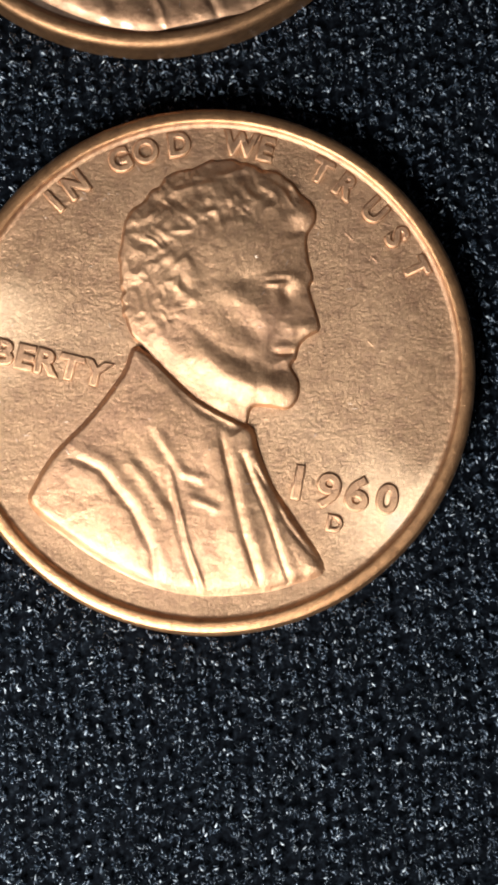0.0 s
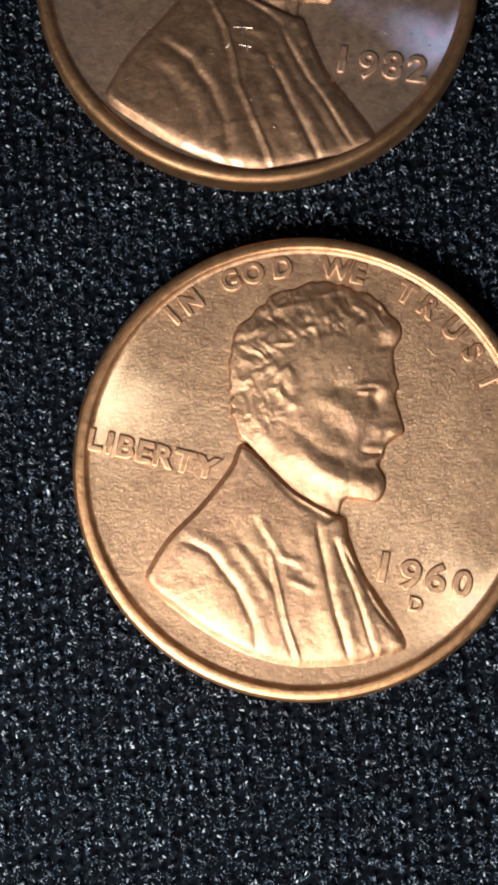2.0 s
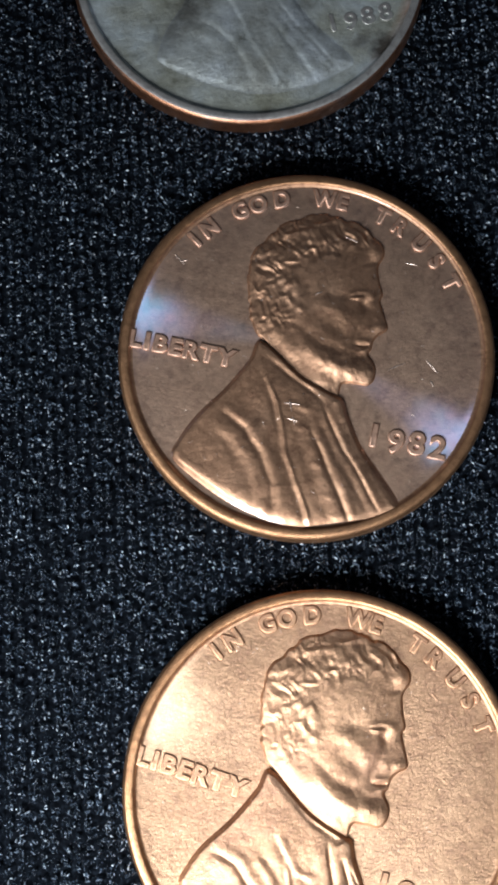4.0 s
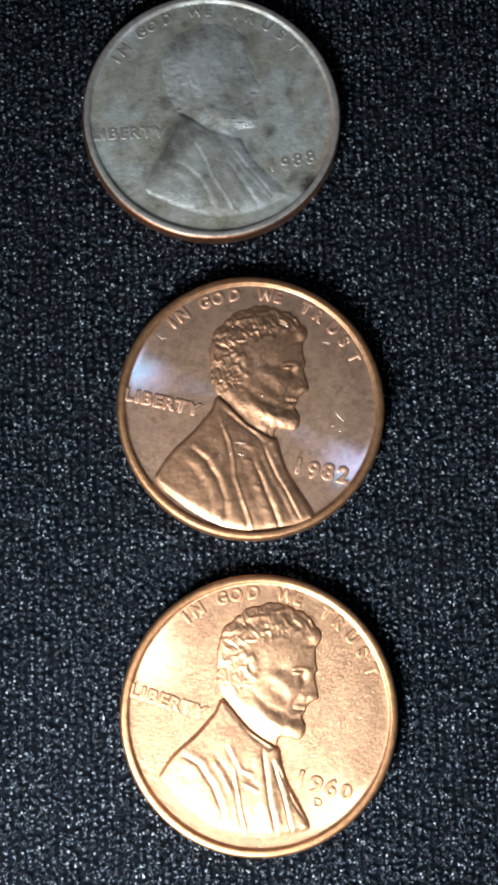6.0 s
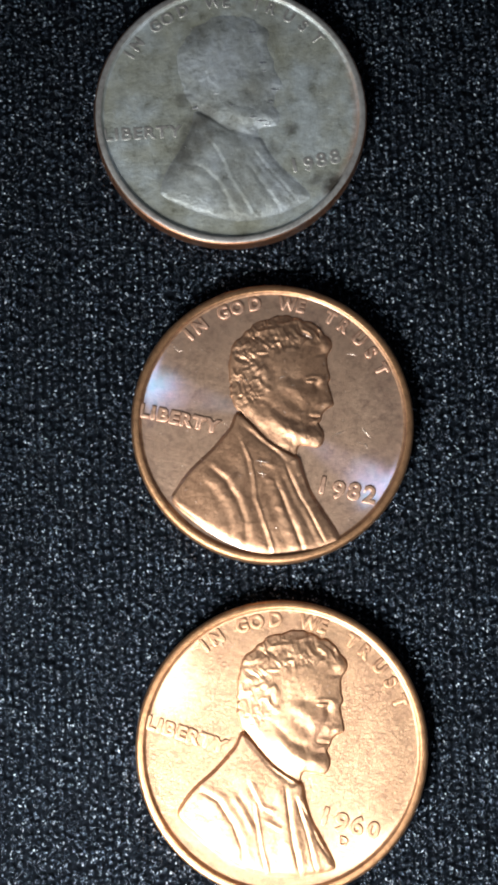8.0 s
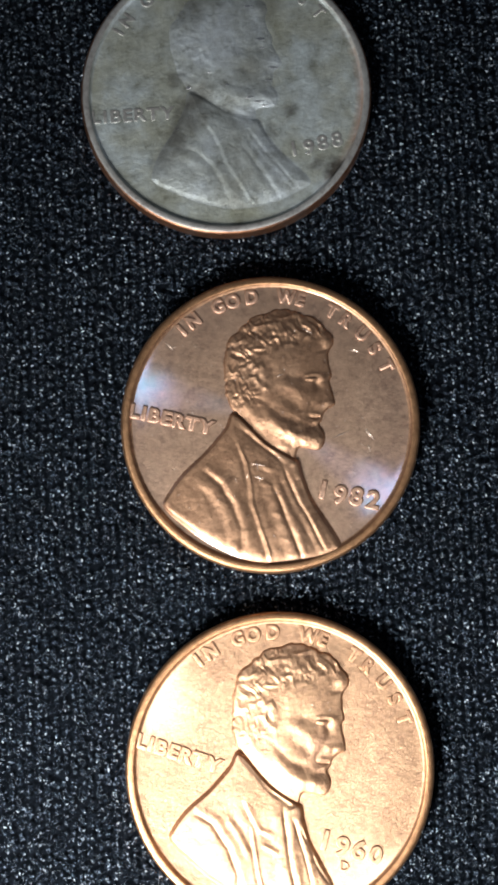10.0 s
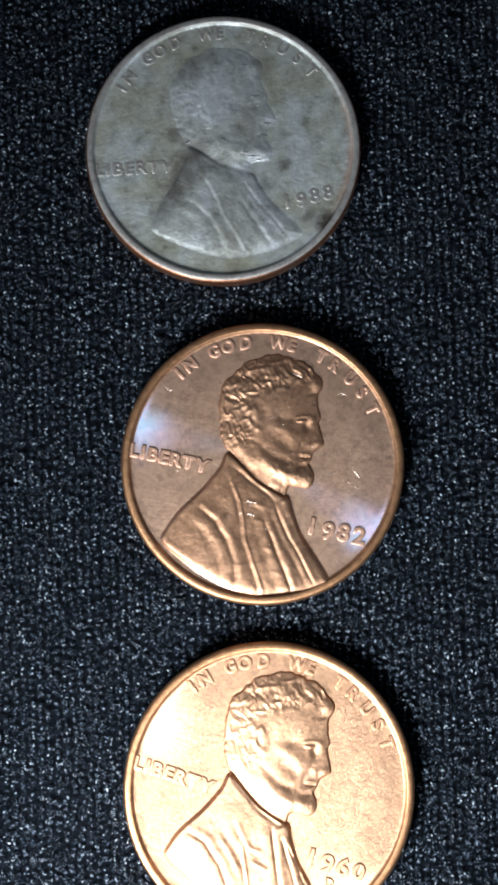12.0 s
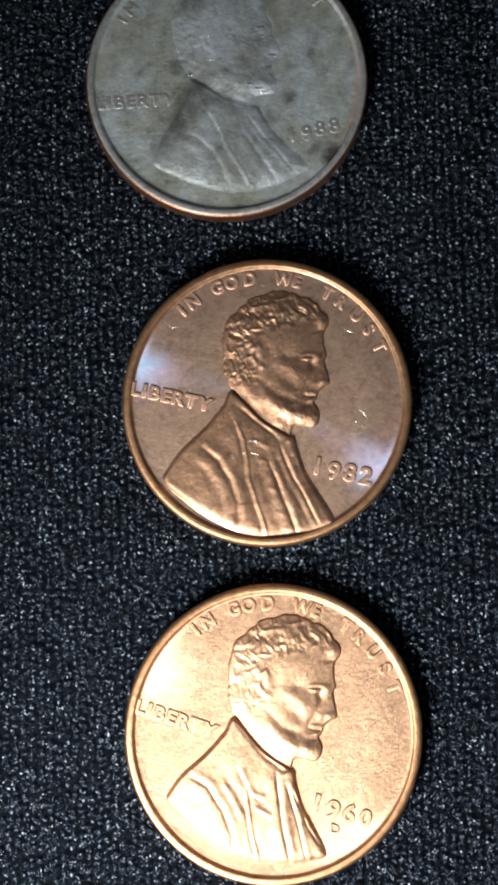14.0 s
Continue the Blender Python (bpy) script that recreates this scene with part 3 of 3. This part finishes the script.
def coin(label, spot, turn, metal, field_metal, edge_metal, date, date_from, date_to, date_size, mint=None, worn=1.0, rise=0.085, rim_metal=None, letter_metal=None, bust_scale=1.0, bust_turn=0.0, spread=0.0, folds=(), depth=0.65):
    """A cent: edge with raised rim, dished field, struck bust, and one part a raised character."""
    root = tagged(new("coin"), label, "coin", "row of three coins")
    root.matrix_world = pose(spot[0] * MM, spot[1] * MM, 0.0, 0, 0, turn)
    edge = [(0.0, 0.0), (8.9, 0.0), (9.3, 0.03), (9.46, 0.12), (9.52, 0.28), (COIN_R, 0.5), (COIN_R, 1.1), (9.51, 1.28), (9.46, 1.39), (9.38, 1.46)]
    lathe("edge", edge_metal, root, edge, label="smooth coin edge")
    rim = [(9.38, 1.46), (9.31, 1.488), (9.22, RIM_Z), (9.08, 1.500), (9.02, 1.488), (8.985, 1.460)]
    lathe("rim", rim_metal or metal, root, rim, label="raised rounded rim")
    lathe("bevel", metal, root, [(8.985, 1.460), (8.96, 1.41), (8.93, 1.36), (8.89, 1.318), (8.84, 1.292), (8.79, 1.282), (8.76, 1.279)], label="bright slope inside the rim")
    radii = np.linspace(8.97, 0.0, 60)
    lathe("field", field_metal, root, np.stack([radii, field_height(radii)], 1), label="struck field with radial luster")
    cache = {}

    def relief(x, y):
        c, k = math.cos(radians(bust_turn)) / bust_scale, math.sin(radians(bust_turn)) / bust_scale
        u, v = x - 0.2 * (bust_scale < 1), y + 0.15 * (bust_scale < 1)
        grown = 1 + spread * np.clip(-v / 4, 0, 1)
        u, v = u / grown, v / grown
        cache["d"], h = bust_height(c * u + k * v, c * v - k * u, worn, folds, depth)
        return field_height(np.hypot(x, y) * 0.98) + h

    grid_mesh("bust", metal, root, 8.75, 0.036, relief, lambda x, y: cache["d"] > -0.13, "raised profile bust")
    for char, a in MOTTO:
        glyph(char, 1.17, 0.036, letter_metal or metal, root, 8.28 * math.cos(radians(a)), 8.28 * math.sin(radians(a)), a - 90, 0.95, rise)
    for n, char in enumerate("LIBERTY"):
        s = (0, 0.125, 0.275, 0.445, 0.625, 0.80, 1.0)[n]
        glyph(char, 1.17, 0.036, letter_metal or metal, root, -8.46 + 4.39 * s, 1.80 - 1.53 * s, -17.5 - 3 * s, 1.12, rise)
    for n, char in enumerate(date):
        s = n / 3
        glyph(char, date_size * (0.86 if char == "0" else 1.0), 0.035, letter_metal or metal, root, date_from[0] + (date_to[0] - date_from[0]) * s, date_from[1] + (date_to[1] - date_from[1]) * s - (0.12 if char == "9" else 0),
              math.degrees(math.atan2(date_to[1] - date_from[1], date_to[0] - date_from[0])), 1.08, rise, "digit")
    if mint:
        glyph(mint, 0.80, 0.0, metal, root, 3.77, -6.03, -16, 1.0, rise)
    return root


def turned(p, a):
    c, s = math.cos(radians(a)), math.sin(radians(a))
    return (p[0] * c - p[1] * s, p[0] * s + p[1] * c)


def face_height(root, x, y):
    """Height in mm of the coin's struck face, bust included, at a place on it."""
    z = float(field_height(np.array(math.hypot(x, y))))
    for ob in root.children:
        if ob.name.startswith("bust"):
            if ob.name not in FACES:
                co = np.zeros(len(ob.data.vertices) * 3)
                ob.data.vertices.foreach_get("co", co)
                FACES[ob.name] = co.reshape(-1, 3) / MM
            co = FACES[ob.name]
            d = (co[:, 0] - x) ** 2 + (co[:, 1] - y) ** 2
            k = int(d.argmin())
            if d[k] < 0.003:
                z = max(z, co[k, 2])
    return z


FACES = {}


def scratch(parent, mat, a, b, width=0.042, name="scratch"):
    """A burr thrown up by a scratch: a thin low ridge from a to b, in mm on the coin's face."""
    (ax, ay), (bx, by) = a, b
    n = 7
    s = np.linspace(0, 1, n)
    cx, cy = ax + (bx - ax) * s, ay + (by - ay) * s + 0.03 * np.sin(s * 5)
    far = math.hypot(bx - ax, by - ay)
    nx, ny = -(by - ay) / far, (bx - ax) / far
    w = width * np.sin(np.pi * (0.12 + 0.76 * s)) * (0.8 + 0.4 * np.sin(s * 23) ** 2)
    z = np.array([face_height(parent, x, y) for x, y in zip(cx, cy)])
    rows = np.stack([np.stack([cx + nx * w * e, cy + ny * w * e, z + up], -1) for e, up in ((-1, -0.01), (0, 0.035), (1, -0.01))], 1)
    i = np.arange(n - 1)[:, None] * 3 + np.arange(2)[None]
    q = np.stack([i, i + 1, i + 4, i + 3], -1).reshape(-1, 4)[:, ::-1]
    return mesh_object(name, rows.reshape(-1, 3) * MM, q, mat, parent)


COIN_RED = coin("bright red bronze cent dated 1960 lying on black fabric", (0.0, -21.422), 0.0, MAT_RED, MAT_RED_FIELD, MAT_RED_RIM, "1960", (2.65, -4.42), (5.72, -5.38), 1.62, "D", rim_metal=MAT_RED_RIM, folds=FOLDS_EARLY, depth=0.62)
COIN_BROWN = coin("brown toned bronze cent dated 1982 lying on black fabric", (0.0, 0.0), 5.5, MAT_BROWN, MAT_BROWN_FIELD, MAT_BROWN_RIM, "1982", turned((3.22, -4.32), -5.5), turned((6.35, -5.05), -5.5), 1.55, None, 0.86, 0.085, MAT_BROWN_RIM, MAT_RUBBED, 0.985, -1.0, 0.10, FOLDS_LATE, 0.50)
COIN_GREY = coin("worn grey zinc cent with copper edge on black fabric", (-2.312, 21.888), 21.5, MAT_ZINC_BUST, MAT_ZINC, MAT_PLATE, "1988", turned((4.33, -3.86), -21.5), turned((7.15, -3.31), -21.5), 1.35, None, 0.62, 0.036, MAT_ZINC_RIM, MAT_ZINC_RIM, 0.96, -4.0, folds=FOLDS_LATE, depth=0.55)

for a, b in (((4.0, -1.05), (4.95, -0.62)), ((6.0, -0.55), (6.55, -1.2)), ((6.15, -1.55), (6.3, -1.9)), ((-6.6, 5.4), (-6.1, 4.9)), ((-6.25, 5.0), (-5.9, 5.1)), ((2.2, 6.0), (2.8, 5.7)), ((5.2, 4.6), (5.8, 4.5)),
             ((-1.25, -2.65), (-0.45, -2.72)), ((-0.95, -2.45), (-0.88, -3.05)), ((-1.1, -3.45), (-0.6, -3.55)), ((-0.85, -3.3), (-0.75, -3.75)), ((0.5, 2.9), (0.9, 3.1))):
    scratch(COIN_BROWN, MAT_SCRATCH, turned(a, -5.5), turned(b, -5.5))
for a, b in (((5.4, 4.35), (5.7, 4.0)), ((6.2, 3.4), (6.45, 3.15)), ((5.7, 0.35), (5.95, 0.1))):
    scratch(COIN_RED, MAT_RED, a, b, 0.05, "nick")



def scuffs(parent, mat, count, seed):
    """Many tiny bright contact marks over a coin's face, as one mesh."""
    rng = np.random.default_rng(seed)
    verts, faces = [], []
    for k in range(count):
        r, a, way, far, w = 8.3 * math.sqrt(rng.random()), rng.uniform(0, 6.28), rng.uniform(0, 3.14), rng.uniform(0.05, 0.34), rng.uniform(0.014, 0.030)
        x, y = r * math.cos(a), r * math.sin(a)
        ex, ey = math.cos(way), math.sin(way)
        for u, v, up in ((-far / 2, 0, 0.0), (0, -w, -0.006), (far / 2, 0, 0.0), (0, w, -0.006), (0, 0, 0.022)):
            px, py = x + ex * u - ey * v, y + ey * u + ex * v
            verts.append((px * MM, py * MM, (face_height(parent, px, py) + up) * MM))
        n = 5 * k
        faces += [(n, n + 1, n + 4), (n + 1, n + 2, n + 4), (n + 2, n + 3, n + 4), (n + 3, n, n + 4)]
    return tagged(mesh_object("wear", verts, faces, mat, parent, "tiny bright contact marks"), kind="stuff")


scuffs(COIN_BROWN, MAT_SCRATCH, 130, 8)
scuffs(COIN_RED, MAT_SCRATCH, 60, 9)
scuffs(COIN_GREY, MAT_ZINC_BRIGHT, 40, 10)

# bright rubbed spots on the worn zinc: eye, nose, ear, chin, locks and folds
for (x, y), far, width in (((0.02, 25.49), 0.5, 0.10), ((0.82, 23.58), 0.6, 0.09), ((-4.77, 22.34), 0.35, 0.12), ((-3.35, 23.28), 0.25, 0.08), ((-0.19, 21.26), 0.7, 0.10), ((-0.8, 21.5), 0.5, 0.08), ((0.2, 21.0), 0.5, 0.07),
                           ((-2.25, 22.37), 0.25, 0.09), ((-0.72, 27.76), 0.6, 0.10), ((2.85, 17.73), 0.2, 0.08), ((0.1, 24.9), 0.3, 0.07), ((0.5, 22.7), 0.4, 0.07)):
    c = turned((x + 2.312, y - 21.888), -21.5)
    d = turned((far / 2, 0.04), -21.5)
    scratch(COIN_GREY, MAT_ZINC_BRIGHT, (c[0] - d[0], c[1] - d[1]), (c[0] + d[0], c[1] + d[1]), width, "nick")

# ---- fabric ----


def fabric_height(x, y):
    return 0.24 + 0.06 * lattice_noise(x, y, 3.0, 21)


def sheet():
    """The cloth under the coins: one sheet that runs far past the view."""
    a = np.concatenate([np.linspace(-400, -50, 12), np.linspace(-48, 48, 97), np.linspace(50, 400, 12)])
    x, y = np.meshgrid(a, a, indexing="ij")
    z = fabric_height(x, y) - 0.33
    n = len(a)
    ids = np.arange(n * n).reshape(n, n)
    q = np.stack([ids[:-1, :-1], ids[1:, :-1], ids[1:, 1:], ids[:-1, 1:]], -1).reshape(-1, 4)
    return tagged(mesh_object("fabric", np.stack([x, y, z], -1).reshape(-1, 3) * MM, q, MAT_CLOTH), "black knitted polyester fabric under the coins", "fabric", kind="structure")


def yarn(parent, x0, x1, y0, y1, wale=0.54, course=0.39):
    """Knit stitches: each a small puffed tuft of filaments, two slanted legs under a bowed head, with dark gaps between."""
    rng = np.random.default_rng(3)
    gx, gy = np.meshgrid(np.arange(x0, x1, wale), np.arange(y0, y1, course), indexing="ij")
    gy = gy + course * 0.5 * (np.arange(gx.shape[0]) % 2)[:, None]
    # the grid itself wanders, and each stitch sits and puffs a little differently
    sx = gx + 0.20 * lattice_noise(gx, gy, 4.0, 31) + rng.normal(0, 0.075, gx.shape)
    sy = gy + 0.16 * lattice_noise(gx, gy, 3.0, 32) + rng.normal(0, 0.085, gx.shape)
    puff = np.clip(rng.normal(1.0, 0.42, gx.shape), 0.2, 2.0)
    kinds = np.array([(-0.11, -0.04, -0.35), (0.11, -0.04, 0.35), (-0.06, 0.08, -0.9), (0.06, 0.08, 0.9), (0.0, 0.11, 1.57), (0.0, -0.10, 0.1),
                      (-0.16, 0.03, -0.2), (0.16, 0.03, 0.2), (0.0, 0.01, 0.0), (0.05, -0.02, 1.1), (-0.26, 0.12, 0.0)])
    k = len(kinds)
    off, up, way = np.tile(kinds, (gx.size, 1)).T
    loose = np.tile(np.arange(k) == k - 1, gx.size)
    size = np.repeat(puff.ravel(), k)
    n = len(off)
    dx = off * size + rng.normal(0, 0.055, n) * np.where(loose, 4, 1)
    dy = up * size + rng.normal(0, 0.055, n) * np.where(loose, 4, 1)
    cx, cy = np.repeat(sx.ravel(), k) + dx, np.repeat(sy.ravel(), k) + dy
    lean = way + rng.normal(0, 0.75, n)
    length = rng.uniform(0.09, 0.21, n)
    dome = 0.17 * size - 2.6 * (dx**2 + dy**2)
    lift = dome + rng.normal(0.0, 0.022, n) + 0.05 * lattice_noise(cx, cy, 1.3, 34) - np.where(loose, 0.05, 0.0)
    tilt = rng.normal(0, 0.22, n) - 0.12 * np.cos(lean)
    thick = rng.uniform(0.024, 0.054, n)
    s = np.array([-0.5, 0.0, 0.5])
    px = cx[:, None] - np.sin(lean)[:, None] * length[:, None] * s
    py = cy[:, None] + np.cos(lean)[:, None] * length[:, None] * s
    pz = fabric_height(cx, cy)[:, None] - 0.10 + lift[:, None] + tilt[:, None] * length[:, None] * s * 2 - 1.6 * s**2 * length[:, None]
    rad = thick[:, None] * np.array([0.55, 1.0, 0.55])
    nx, ny = np.cos(lean)[:, None], np.sin(lean)[:, None]
    rings = []
    for a in (90, 210, 330):
        ca, sa = math.cos(radians(a)), math.sin(radians(a))
        rings.append(np.stack([px + nx * rad * ca, py + ny * rad * ca, pz + rad * sa], -1))
    v = np.stack(rings, 2)
    base = (np.arange(n) * 9)[:, None, None]
    j, e = np.arange(2)[None, :, None], np.arange(3)[None, None, :]
    en = (e + 1) % 3
    q = np.stack([base + j * 3 + e, base + j * 3 + en, base + (j + 1) * 3 + en, base + (j + 1) * 3 + e], -1).reshape(-1, 4)
    return tagged(mesh_object("yarn", v.reshape(-1, 3) * MM, q, MAT_YARN, parent), "glossy black knit filaments, a few painted pale as glints", kind="stuff")


cloth = sheet()
yarn(cloth, -20.5, 20.5, -42.0, 36.0)
